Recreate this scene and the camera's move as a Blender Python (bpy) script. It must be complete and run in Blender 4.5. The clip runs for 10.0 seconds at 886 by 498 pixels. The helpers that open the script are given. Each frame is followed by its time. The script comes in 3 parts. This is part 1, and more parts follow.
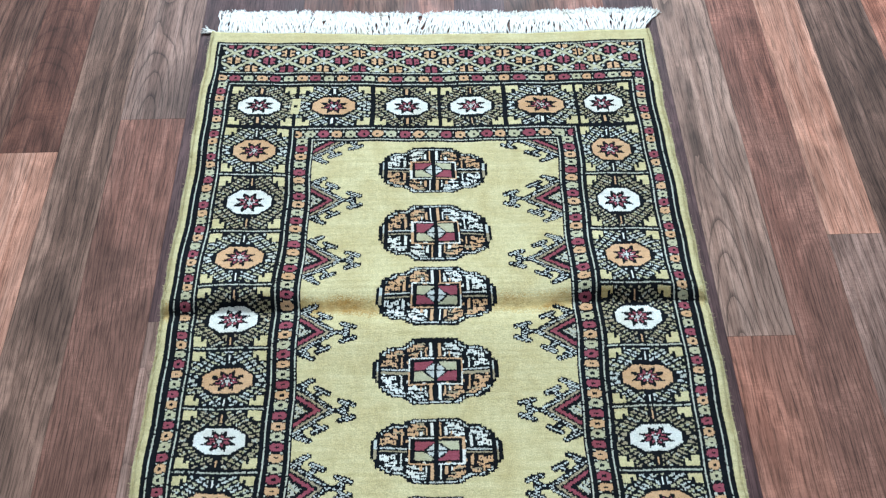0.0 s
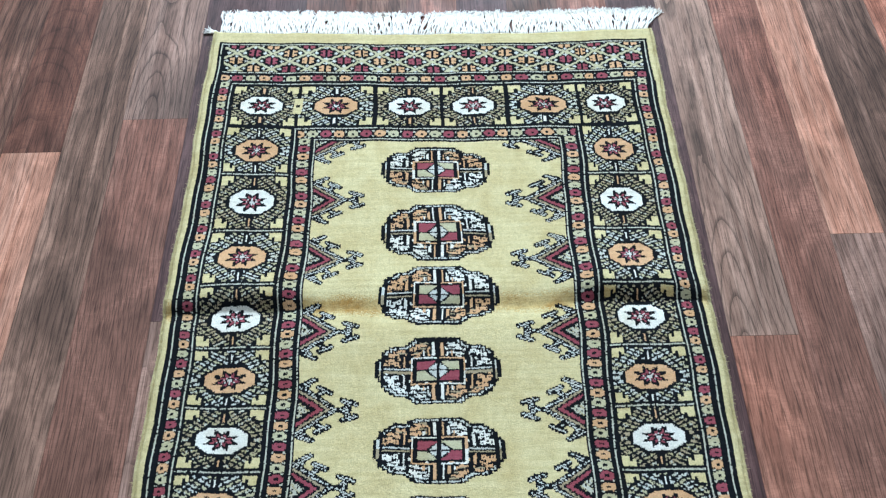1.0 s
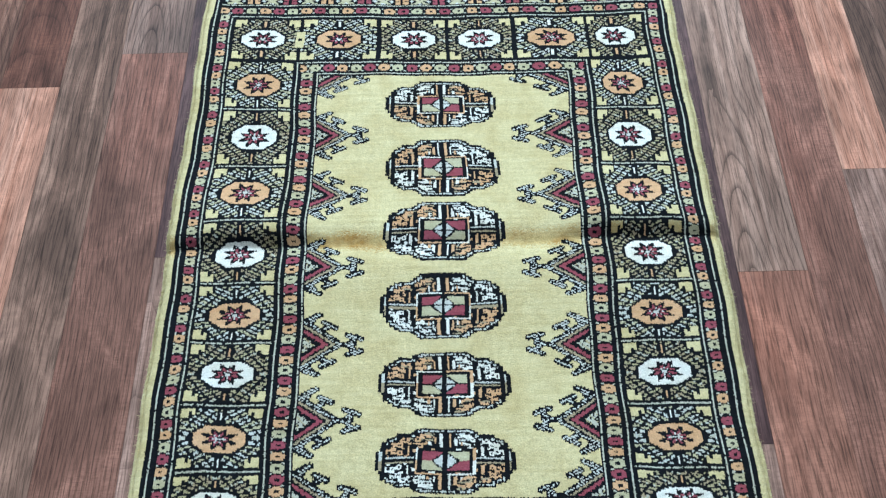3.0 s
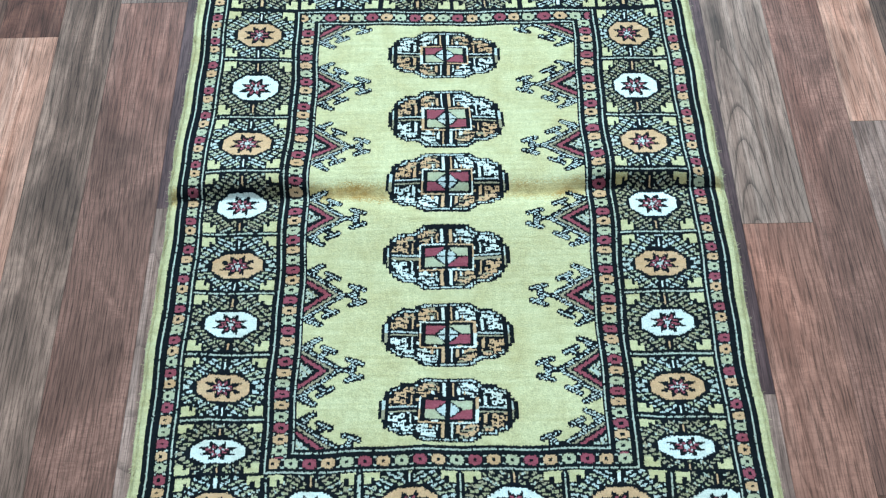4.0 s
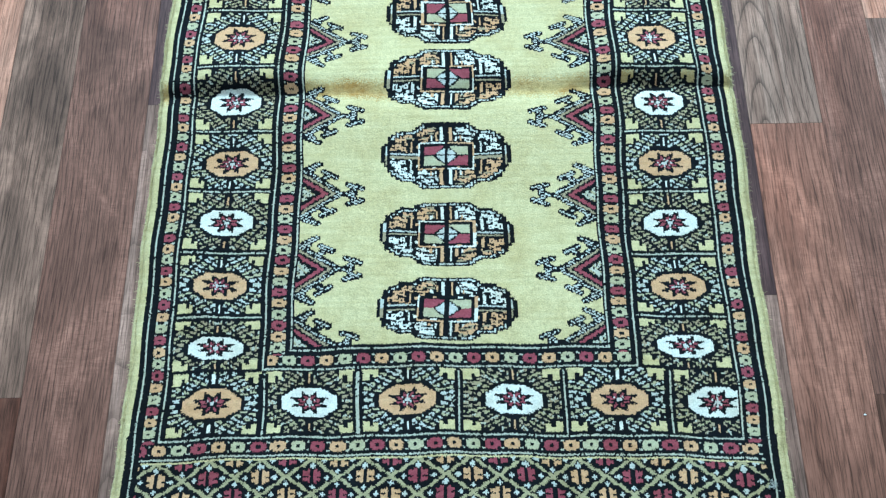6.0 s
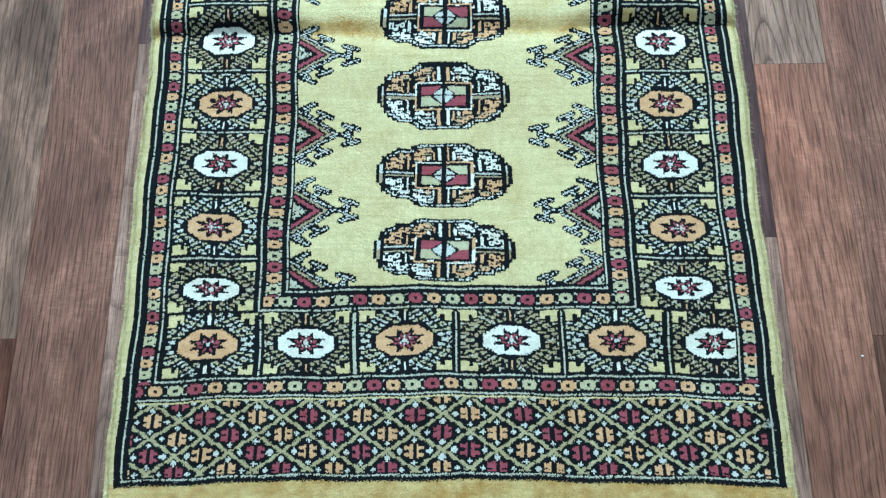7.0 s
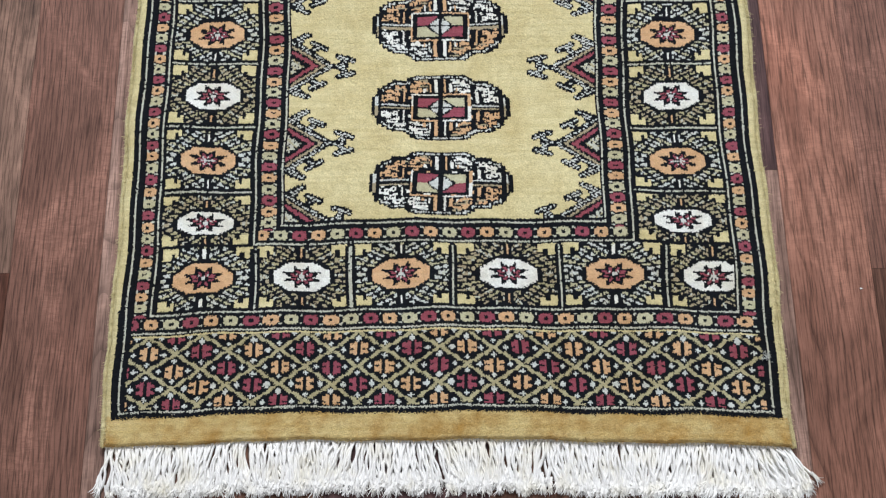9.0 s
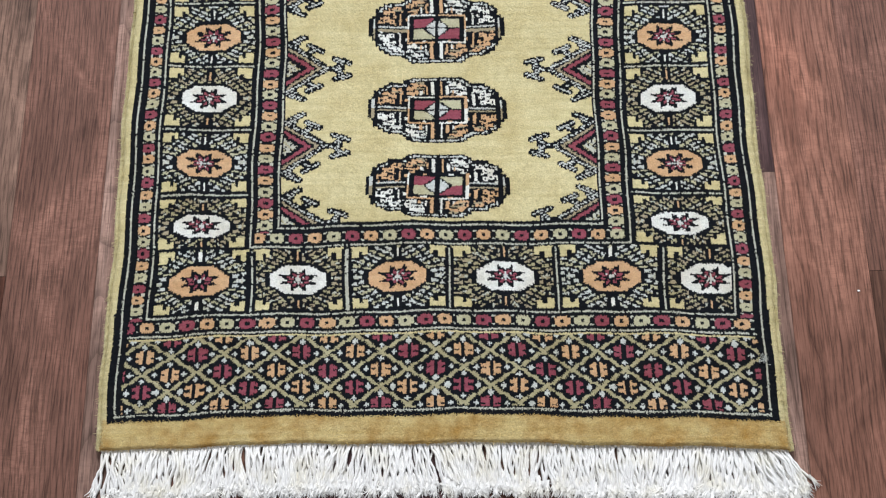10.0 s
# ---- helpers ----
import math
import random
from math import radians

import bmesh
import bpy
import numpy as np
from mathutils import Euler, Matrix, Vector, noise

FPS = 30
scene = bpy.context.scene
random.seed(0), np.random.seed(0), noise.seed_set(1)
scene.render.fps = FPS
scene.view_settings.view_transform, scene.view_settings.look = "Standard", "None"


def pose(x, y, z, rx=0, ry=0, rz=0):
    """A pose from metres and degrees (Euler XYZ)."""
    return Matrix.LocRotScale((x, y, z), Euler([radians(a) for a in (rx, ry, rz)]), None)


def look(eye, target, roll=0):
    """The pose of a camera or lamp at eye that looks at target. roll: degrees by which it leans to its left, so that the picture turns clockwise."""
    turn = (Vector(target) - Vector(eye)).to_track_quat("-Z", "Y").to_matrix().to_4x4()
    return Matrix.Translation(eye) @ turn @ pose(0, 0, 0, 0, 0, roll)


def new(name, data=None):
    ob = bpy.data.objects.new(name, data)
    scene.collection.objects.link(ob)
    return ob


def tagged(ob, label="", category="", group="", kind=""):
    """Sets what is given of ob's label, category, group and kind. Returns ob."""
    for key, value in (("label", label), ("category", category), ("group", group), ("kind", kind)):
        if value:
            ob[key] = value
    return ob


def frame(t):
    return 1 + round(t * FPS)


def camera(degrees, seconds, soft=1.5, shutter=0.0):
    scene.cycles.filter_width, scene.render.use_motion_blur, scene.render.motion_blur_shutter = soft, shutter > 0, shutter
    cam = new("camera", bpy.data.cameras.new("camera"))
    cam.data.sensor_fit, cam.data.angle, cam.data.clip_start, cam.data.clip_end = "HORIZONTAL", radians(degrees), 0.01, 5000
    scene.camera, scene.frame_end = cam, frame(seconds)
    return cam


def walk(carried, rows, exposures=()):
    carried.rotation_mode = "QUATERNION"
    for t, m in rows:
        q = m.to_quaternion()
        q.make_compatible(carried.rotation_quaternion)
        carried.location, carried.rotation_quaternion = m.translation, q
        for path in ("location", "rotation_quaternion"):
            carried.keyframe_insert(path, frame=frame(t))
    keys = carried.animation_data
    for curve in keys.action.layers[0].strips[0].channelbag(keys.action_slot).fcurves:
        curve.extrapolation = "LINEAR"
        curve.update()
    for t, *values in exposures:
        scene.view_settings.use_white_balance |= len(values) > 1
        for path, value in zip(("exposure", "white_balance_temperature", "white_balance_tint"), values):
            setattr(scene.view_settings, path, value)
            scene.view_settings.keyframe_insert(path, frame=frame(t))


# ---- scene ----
cam = camera(57.3, 10.0, 1.2)
PATH = [
    (0, (0.007, 0.057, 0.815), (0.015, 1.096, -0.894), -1.0),
    (0.5, (0.007, 0.053, 0.813), (0.01, 1.098, -0.891), -1.2),
    (1, (0.006, 0.055, 0.813), (0.01, 1.098, -0.893), -1.2),
    (1.5, (0.006, 0.058, 0.811), (0.002, 1.089, -0.902), -1.5),
    (2, (0.006, 0.059, 0.809), (-0.002, 1.065, -0.919), -1.7),
    (2.5, (0.006, 0.054, 0.803), (-0.003, 1.025, -0.945), -1.9),
    (4, (0.004, 0.036, 0.788), (-0.015, 0.891, -1.02), -2.4),
    (4.5, (0.002, 0.033, 0.782), (-0.016, 0.847, -1.045), -2.5),
    (5, (0.003, 0.032, 0.775), (-0.014, 0.803, -1.07), -2.5),
    (5.5, (0.003, 0.026, 0.77), (-0.017, 0.754, -1.093), -2.5),
    (7, (0.002, 0.005, 0.751), (-0.011, 0.591, -1.161), -2.0),
    (7.5, (0.002, -0.003, 0.745), (-0.009, 0.544, -1.178), -2.0),
    (8, (-0.001, -0.008, 0.742), (-0.01, 0.504, -1.191), -1.9),
    (8.5, (0.0, -0.01, 0.74), (-0.011, 0.473, -1.201), -2.1),
    (9, (0.003, -0.013, 0.738), (-0.007, 0.467, -1.203), -2.0),
    (9.5, (0.004, -0.01, 0.738), (-0.003, 0.467, -1.204), -1.7),
    (10, (0.007, -0.011, 0.737), (-0.005, 0.471, -1.204), -2.3),
]
EXPOSURES = [(0.0, 0.1, 5450, 3), (2.6, 0.1, 5450, 4), (4.0, 0.3, 4850, -12), (5.5, 0.3, 4850, -12), (7.0, 0.3, 5000, -12), (8.0, 0.2, 6050, 10), (9.0, 0.06, 6250, 13), (10.0, 0.06, 6250, 13)]
walk(cam, [(t, look(eye, target, roll)) for t, eye, target, roll in PATH], EXPOSURES)

# ---- light ----
world = bpy.data.worlds.new("world")
scene.world = world
world.use_nodes = True
wn = world.node_tree.nodes
sky = wn.new("ShaderNodeTexSky")
sky.sky_type = "NISHITA"
sky.sun_disc = False
sky.sun_elevation, sky.sun_rotation = radians(40), 0.0
wn["Background"].inputs["Strength"].default_value = 0.12
world.node_tree.links.new(sky.outputs[0], wn["Background"].inputs["Color"])


def area_lamp(name, size_x, size_y, watts, colour, matrix):
    data = bpy.data.lights.new(name, "AREA")
    data.shape, data.size, data.size_y, data.energy, data.color = "RECTANGLE", size_x, size_y, watts, colour
    ob = new(name, data)
    ob.matrix_world = matrix
    return ob


# added light: its window is unseen, placed far ahead to light the rug
area_lamp("added_window_light", 1.5, 1.1, 288.0, (0.93, 0.97, 1.0), look((0.0, 3.96, 2.55), (0.0, 0.3, 0.0)))


# ---- materials ----
class Nodes:
    """A material's node tree, with short ways to add and link nodes."""

    def __init__(self, name):
        self.mat = bpy.data.materials.new(name)
        self.mat.use_nodes = True
        self.tree = self.mat.node_tree
        self.bsdf = self.tree.nodes["Principled BSDF"]

    def add(self, kind, **sets):
        n = self.tree.nodes.new(kind)
        for key, value in sets.items():
            n.inputs[key.replace("_", " ")].default_value = value
        return n

    def link(self, a, b):
        self.tree.links.new(a, b)

    def coords(self, scale, offset=None):
        co = self.tree.nodes.new("ShaderNodeTexCoord")
        mp = self.tree.nodes.new("ShaderNodeMapping")
        mp.inputs["Scale"].default_value = scale
        self.link(co.outputs["Object"], mp.inputs["Vector"])
        if offset is not None:
            self.link(offset, mp.inputs["Location"])
        return mp.outputs["Vector"]

    def noise(self, vector, scale, detail=3.0, rough=0.55, distortion=0.0):
        n = self.add("ShaderNodeTexNoise", Scale=scale, Detail=detail, Roughness=rough, Distortion=distortion)
        self.link(vector, n.inputs["Vector"])
        return n.outputs["Fac"]

    def ramp(self, fac, stops):
        r = self.tree.nodes.new("ShaderNodeValToRGB")
        el = r.color_ramp.elements
        while len(el) < len(stops):
            el.new(0.5)
        for e, (p, c) in zip(el, stops):
            e.position, e.color = p, (*c, 1)
        self.link(fac, r.inputs["Fac"])
        return r.outputs["Color"]

    def mix(self, kind, fac, a, b):
        m = self.tree.nodes.new("ShaderNodeMix")
        m.data_type, m.blend_type = "RGBA", kind
        for value, sock in ((fac, m.inputs[0]), (a, m.inputs[6]), (b, m.inputs[7])):
            if isinstance(value, bpy.types.NodeSocket):
                self.link(value, sock)
            else:
                sock.default_value = value if isinstance(value, float) else (*value, 1)
        return m.outputs[2]

    def bump(self, height, strength, distance):
        b = self.add("ShaderNodeBump", Strength=strength, Distance=distance)
        self.link(height, b.inputs["Height"])
        self.link(b.outputs["Normal"], self.bsdf.inputs["Normal"])


def grey(v):
    return (v, v, v)


def wool(name, colour, worn, sheen=0.1, gloss=0.12, soiled=0.5, stain=(0.72, 0.62, 0.45)):
    """Dyed knotted wool: fibre grain, streaks along the rows of knots, faint soiling."""
    n = Nodes(name)
    c = n.coords((1, 1, 1))
    fibre = n.noise(c, 900.0, 2.0)
    rows = n.noise(n.coords((14, 260, 1)), 1.0, 3.0)
    soil = n.noise(c, 26.0, 5.0, 0.65)
    base = n.mix("MIX", n.ramp(rows, ((0.3, grey(0)), (0.75, grey(1)))), colour, worn)
    base = n.mix("MULTIPLY", 0.75, base, n.ramp(fibre, ((0.25, grey(0.62)), (0.7, grey(1.12)))))
    tuft = n.noise(c, 210.0, 2.0)
    base = n.mix("MULTIPLY", 0.35, base, n.ramp(tuft, ((0.32, grey(0.72)), (0.66, grey(1.1)))))
    base = n.mix("MULTIPLY", soiled, base, n.ramp(soil, ((0.32, stain), (0.60, grey(1.0)))))
    n.link(base, n.bsdf.inputs["Base Color"])
    n.bsdf.inputs["Roughness"].default_value = 0.9
    n.bsdf.inputs["Specular IOR Level"].default_value = gloss
    n.bsdf.inputs["Sheen Weight"].default_value = sheen
    n.bsdf.inputs["Sheen Roughness"].default_value = 0.5
    n.bump(fibre, 0.45, 0.0012)
    return n.mat


GOLD, BLACK, CREAM, RED, ORANGE, WHITE, TAN, OLIVE, PALE, SILVER, SHADED_GOLD = range(11)
WOOLS = [
    wool("gold_wool", (0.59, 0.515, 0.265), (0.70, 0.625, 0.35), 0.15),
    wool("black_wool", (0.0075, 0.009, 0.0115), (0.012, 0.0135, 0.016), 0.0, 0.03),
    wool("cream_wool", (0.48, 0.49, 0.40), (0.58, 0.59, 0.50)),
    wool("red_wool", (0.25, 0.055, 0.080), (0.32, 0.085, 0.108)),
    wool("orange_wool", (0.60, 0.365, 0.185), (0.67, 0.44, 0.25)),
    wool("white_wool", (0.74, 0.75, 0.69), (0.84, 0.85, 0.79)),
    wool("tan_wool", (0.35, 0.295, 0.185), (0.44, 0.38, 0.25)),
    wool("olive_wool", (0.38, 0.345, 0.195), (0.47, 0.435, 0.26)),
    wool("pale_gold_wool", (0.47, 0.45, 0.285), (0.56, 0.54, 0.36)),
    wool("silver_wool", (0.52, 0.55, 0.52), (0.68, 0.71, 0.67)),
    # gold with shade painted in, for the near end and the fold; amber stains
    wool("shaded_gold_wool", (0.56, 0.425, 0.165), (0.66, 0.53, 0.255), 0.15, 0.12, 1.0, (0.66, 0.46, 0.21)),
]


def cotton(name, colour, dirty):
    n = Nodes(name)
    c = n.coords((1, 1, 1))
    twist = n.noise(n.coords((700, 260, 300)), 1.0, 2.0)
    soil = n.noise(c, 38.0, 3.0)
    base = n.mix("MIX", n.ramp(soil, ((0.48, grey(0)), (0.72, grey(1)))), colour, dirty)
    base = n.mix("MULTIPLY", 0.5, base, n.ramp(twist, ((0.3, grey(0.75)), (0.65, grey(1)))))
    n.link(base, n.bsdf.inputs["Base Color"])
    n.bsdf.inputs["Roughness"].default_value = 0.95
    n.bsdf.inputs["Specular IOR Level"].default_value = 0.1
    n.bump(twist, 0.5, 0.0006)
    return n.mat


COTTON = cotton("undyed_cotton", (0.91, 0.895, 0.85), (0.84, 0.80, 0.68))


def laminate(name, dark, mid, light, heart=None, slope=0.10, spacing=0.0045, ring_depth=0.55, ripples=0.3, tint=None, contrast=0.8):
    """Walnut-print laminate cut from a log whose rings run round a slanting heart line.

    heart is (x, y, depth): where the rings' arches start and how deep the heart lies there; without it each strip takes its own.
    """
    n = Nodes(name)
    info = n.tree.nodes.new("ShaderNodeObjectInfo")
    shift = n.add("ShaderNodeVectorMath")
    shift.operation = "SCALE"
    shift.inputs[0].default_value = (7.0, 13.0, 0.0)
    n.link(info.outputs["Random"], shift.inputs["Scale"])
    off = shift.outputs[0]

    def calc(kind, a, b=0.0, c=0.0):
        m = n.tree.nodes.new("ShaderNodeMath")
        m.operation = kind
        for value, sock in zip((a, b, c), m.inputs):
            if isinstance(value, bpy.types.NodeSocket):
                n.link(value, sock)
            else:
                sock.default_value = value
        return m.outputs[0]

    co = n.tree.nodes.new("ShaderNodeTexCoord")
    sep = n.tree.nodes.new("ShaderNodeSeparateXYZ")
    n.link(co.outputs["Object"], sep.inputs[0])
    wander = n.noise(n.coords((7.0, 3.0, 1), off), 1.0, 2.0, 0.5)
    tremble = n.noise(n.coords((60, 22, 1), off), 1.0, 2.0)
    if heart:
        gx, gy, depth = calc("SUBTRACT", sep.outputs[0], heart[0]), calc("SUBTRACT", sep.outputs[1], heart[1]), heart[2]
    else:
        gx = calc("MULTIPLY_ADD", info.outputs["Random"], 0.4, calc("MODULO", sep.outputs[0], 0.11))
        gy, depth = sep.outputs[1], 0.05
    gx = calc("MULTIPLY_ADD", wander, 0.05, calc("SUBTRACT", gx, 0.025))
    climb = calc("MAXIMUM", calc("MINIMUM", gy, 0.20), -0.35) if heart else gy
    deep = calc("MULTIPLY_ADD", climb, slope, calc("MULTIPLY_ADD", wander, 0.03, depth - 0.015))
    radius = calc("SQRT", calc("ADD", calc("MULTIPLY", gx, gx), calc("MULTIPLY", deep, deep)))
    turns = calc("MULTIPLY_ADD", tremble, 0.35, calc("DIVIDE", radius, spacing))
    ring = calc("FRACT", turns)
    ring_tone = n.ramp(ring, ((0.0, grey(0.34)), (0.07, grey(0.55)), (0.20, grey(0.97)), (0.8, grey(1.06)), (1.0, grey(0.84))))
    pore = n.noise(n.coords((620, 26, 1), off), 1.0, 3.0, 0.65)
    streak = n.noise(n.coords((70, 2.0, 1), off), 1.0, 5.0, 0.65, 0.5)
    ripple = n.noise(n.coords((75, 300, 1), off), 1.0, 3.0, 0.6, 1.2)
    blotch = n.noise(n.coords((15, 8.0, 1), off), 1.0, 4.0, 0.6, 0.9)
    zone = n.noise(n.coords((5, 2.6, 1), off), 1.0, 1.0)
    base = n.ramp(streak, ((0.30, dark), (0.5, mid), (0.72, light)))
    if tint:
        base = n.mix("MIX", n.ramp(calc("MULTIPLY_ADD", gy, -0.30, zone), ((0.42, grey(0)), (0.60, grey(0.8)))), base, tint)
    base = n.mix("MULTIPLY", ring_depth, base, ring_tone)
    base = n.mix("MULTIPLY", contrast, base, n.ramp(blotch, ((0.30, grey(0.48)), (0.5, grey(0.93)), (0.68, grey(1.55)))))
    base = n.mix("MULTIPLY", 0.85, base, n.ramp(pore, ((0.36, grey(0.42)), (0.54, grey(1.12)))))
    base = n.mix("MULTIPLY", n.ramp(blotch, ((0.46, grey(ripples * 0.15)), (0.64, grey(ripples * 0.9)))), base, n.ramp(ripple, ((0.36, grey(0.55)), (0.62, grey(1.3)))))
    n.link(base, n.bsdf.inputs["Base Color"])
    gloss = n.ramp(n.noise(n.coords((1, 1, 1)), 14.0, 4.0), ((0.3, grey(0.46)), (0.7, grey(0.62))))
    n.link(gloss, n.bsdf.inputs["Roughness"])
    n.bsdf.inputs["Specular IOR Level"].default_value = 0.14
    n.bump(pore, 0.15, 0.0004)
    return n.mat


LAM = {
    "dark": laminate("laminate_dark_walnut", (0.055, 0.021, 0.013), (0.120, 0.050, 0.033), (0.20, 0.094, 0.064), ring_depth=0.5, ripples=0.4),
    "purple": laminate("laminate_plum_walnut", (0.055, 0.030, 0.029), (0.090, 0.049, 0.047), (0.13, 0.075, 0.071), ring_depth=0.3),
    "red": laminate("laminate_red_walnut", (0.19, 0.070, 0.042), (0.345, 0.145, 0.094), (0.46, 0.225, 0.156), (0.315, 0.50, 0.05), 0.05, 0.0056, 0.70, 0.40, (0.24, 0.118, 0.082)),
    "russet": laminate("laminate_russet_walnut", (0.120, 0.048, 0.031), (0.230, 0.100, 0.069), (0.35, 0.175, 0.125), (-0.42, 0.62, 0.03), 0.06, 0.0052, 0.70, 0.5, (0.19, 0.098, 0.071)),
    "brown": laminate("laminate_brown_walnut", (0.060, 0.027, 0.018), (0.138, 0.068, 0.046), (0.255, 0.140, 0.098), ring_depth=0.7, ripples=0.25, spacing=0.007),
    "grey": laminate("laminate_grey_walnut", (0.055, 0.031, 0.022), (0.125, 0.072, 0.052), (0.24, 0.148, 0.110), ring_depth=0.75, ripples=0.25, spacing=0.007),
    "knotty": laminate("laminate_knotty_walnut", (0.048, 0.025, 0.016), (0.140, 0.079, 0.055), (0.35, 0.215, 0.155), (-0.50, 0.60, 0.02), 0.10, 0.0075, 0.7, 0.3, (0.28, 0.168, 0.122), 1.0),
    "tan": laminate("laminate_tan_walnut", (0.110, 0.060, 0.043), (0.25, 0.152, 0.117), (0.38, 0.245, 0.192), ring_depth=0.55, ripples=0.45, spacing=0.007),
    "pale": laminate("laminate_pale_walnut", (0.145, 0.082, 0.058), (0.27, 0.166, 0.122), (0.41, 0.270, 0.205), (0.343, 0.40, 0.004), 0.17, 0.0072, 0.95, 0.2, (0.315, 0.205, 0.156), 0.6),
    "arched": laminate("laminate_arched_walnut", (0.14, 0.080, 0.059), (0.27, 0.165, 0.126), (0.38, 0.252, 0.198), (-0.375, 0.72, 0.002), 0.15, 0.0075, 0.95, 0.2, (0.14, 0.088, 0.068), 0.6),
    "rose": laminate("laminate_rose_walnut", (0.28, 0.122, 0.076), (0.42, 0.21, 0.14), (0.55, 0.315, 0.225), ring_depth=0.35, ripples=0.25, contrast=0.7, spacing=0.009),
}


def plain(name, colour, rough=0.8, bump_scale=60.0):
    n = Nodes(name)
    f = n.noise(n.coords((1, 1, 1)), bump_scale, 4.0)
    n.link(n.mix("MULTIPLY", 0.25, colour, n.ramp(f, ((0.3, grey(0.85)), (0.7, grey(1.0))))), n.bsdf.inputs["Base Color"])
    n.bsdf.inputs["Roughness"].default_value = rough
    n.bump(f, 0.1, 0.002)
    return n.mat


PLASTER = plain("grey_wall_paint", (0.42, 0.42, 0.42))
CORE = plain("dark_joint_filler", (0.02, 0.012, 0.010))
FRAME_WHITE = plain("white_gloss_paint", (0.8, 0.8, 0.8), 0.35)
FLECK = plain("white_plaster_crumb", (0.85, 0.84, 0.82))


# ---- helpers for meshes ----
def mesh_ob(name, verts, faces, mats, parent=None, label="", smooth=False):
    me = bpy.data.meshes.new(name)
    me.from_pydata([tuple(v) for v in verts], [], [tuple(f) for f in faces])
    for m in mats if isinstance(mats, (list, tuple)) else [mats]:
        me.materials.append(m)
    if smooth:
        me.shade_smooth()
    me.update()
    ob = new(name, me)
    ob.parent = parent
    if label:
        tagged(ob, label)
    return ob


BOX_FACES = ((0, 3, 2, 1), (4, 5, 6, 7), (0, 1, 5, 4), (1, 2, 6, 5), (2, 3, 7, 6), (3, 0, 4, 7))


def box_verts(x0, x1, y0, y1, z0, z1):
    return [(x0, y0, z0), (x1, y0, z0), (x1, y1, z0), (x0, y1, z0), (x0, y0, z1), (x1, y0, z1), (x1, y1, z1), (x0, y1, z1)]


def box(name, x0, x1, y0, y1, z0, z1, mat, parent=None, label=""):
    return mesh_ob(name, box_verts(x0, x1, y0, y1, z0, z1), BOX_FACES, mat, parent, label)


# ---- room shell ----
RX, RY0, RY1, RZ = 1.9, -1.6, 4.0, 3.3
for nm, b in (("wall_south", (-RX - 0.12, RX + 0.12, RY0 - 0.12, RY0, 0, RZ)), ("wall_west", (-RX - 0.12, -RX, RY0, RY1, 0, RZ)), ("wall_east", (RX, RX + 0.12, RY0, RY1, 0, RZ))):
    tagged(box(nm, *b, PLASTER), "plain grey painted plaster wall", "wall", kind="structure")
wv, wf = [], []
for b in ((-RX - 0.12, -0.8, RY1, RY1 + 0.12, 0, RZ), (0.8, RX + 0.12, RY1, RY1 + 0.12, 0, RZ), (-0.8, 0.8, RY1, RY1 + 0.12, 0, 1.95), (-0.8, 0.8, RY1, RY1 + 0.12, 3.15, RZ)):
    k = len(wv)
    wv += box_verts(*b)
    wf += [tuple(i + k for i in f) for f in BOX_FACES]
tagged(mesh_ob("wall_north", wv, wf, PLASTER), "plain grey painted wall with an added window opening", "wall", kind="structure")
tagged(box("ceiling", -RX - 0.12, RX + 0.12, RY0 - 0.12, RY1 + 0.12, RZ, RZ + 0.1, PLASTER), "plain grey ceiling", "ceiling", kind="structure")
# unseen window, added round the lamp that lights the rug
win = tagged(new("added_window_1"), "unseen white framed window, added to let in light", "window", kind="structure")
for wb in ((-0.8, -0.74, 1.95, 3.15), (0.74, 0.8, 1.95, 3.15), (-0.74, 0.74, 1.95, 2.01), (-0.74, 0.74, 3.09, 3.15)):
    box("window_frame", wb[0], wb[1], 4.03, 4.09, wb[2], wb[3], FRAME_WHITE, win)

# ---- floor of laminate strips ----
floor = tagged(box("floor", -RX, RX, RY0, RY1, -0.05, -0.0012, CORE), "walnut laminate floor in mixed brown strips", "floor", kind="structure")
GAP = 0.00018
# strip edges across the floor, then for each strip its cuts along the floor with their tones
edges = [-0.69, -0.622, -0.552, -0.4765, -0.4065, -0.3215, -0.25, -0.18, -0.108, -0.036, 0.036, 0.108, 0.18, 0.25, 0.3205, 0.3965, 0.4655, 0.5295, 0.62, 0.69]
runs = {
    1: [(-0.3, "brown"), (0.86, "red"), (1.5, "dark")],
    2: [(0.25, "grey"), (1.35, "brown")],
    3: [(0.12, "dark"), (0.711, "rose"), (1.3, "dark")],
    4: [(-0.2, "brown"), (0.1525, "dark"), (1.25, "knotty")],
    5: [(-0.25, "russet"), (0.762, "russet"), (1.4, "arched")],
    6: [(-0.3, "red"), (0.466, "tan"), (1.0, "purple")],
    14: [(0.243, "tan"), (1.15, "purple")],
    15: [(-0.25, "dark"), (0.431, "red"), (1.2, "pale")],
    16: [(0.145, "brown"), (1.5, "russet")],
    17: [(0.0, "brown"), (0.56, "tan"), (1.3, "rose")],
    18: [(0.3, "red"), (1.25, "grey")],
    19: [(0.4, "brown"), (1.3, "red")],
}
rng = random.Random(5)
tones = ["dark", "russet", "brown", "grey", "purple", "pale"]
full = [-RX] + [edges[0] - 0.0715 * k for k in range(16, 0, -1)] + edges + [edges[-1] + 0.0715 * k for k in range(1, 17)] + [RX]
base_i = full.index(edges[0])
planks = []
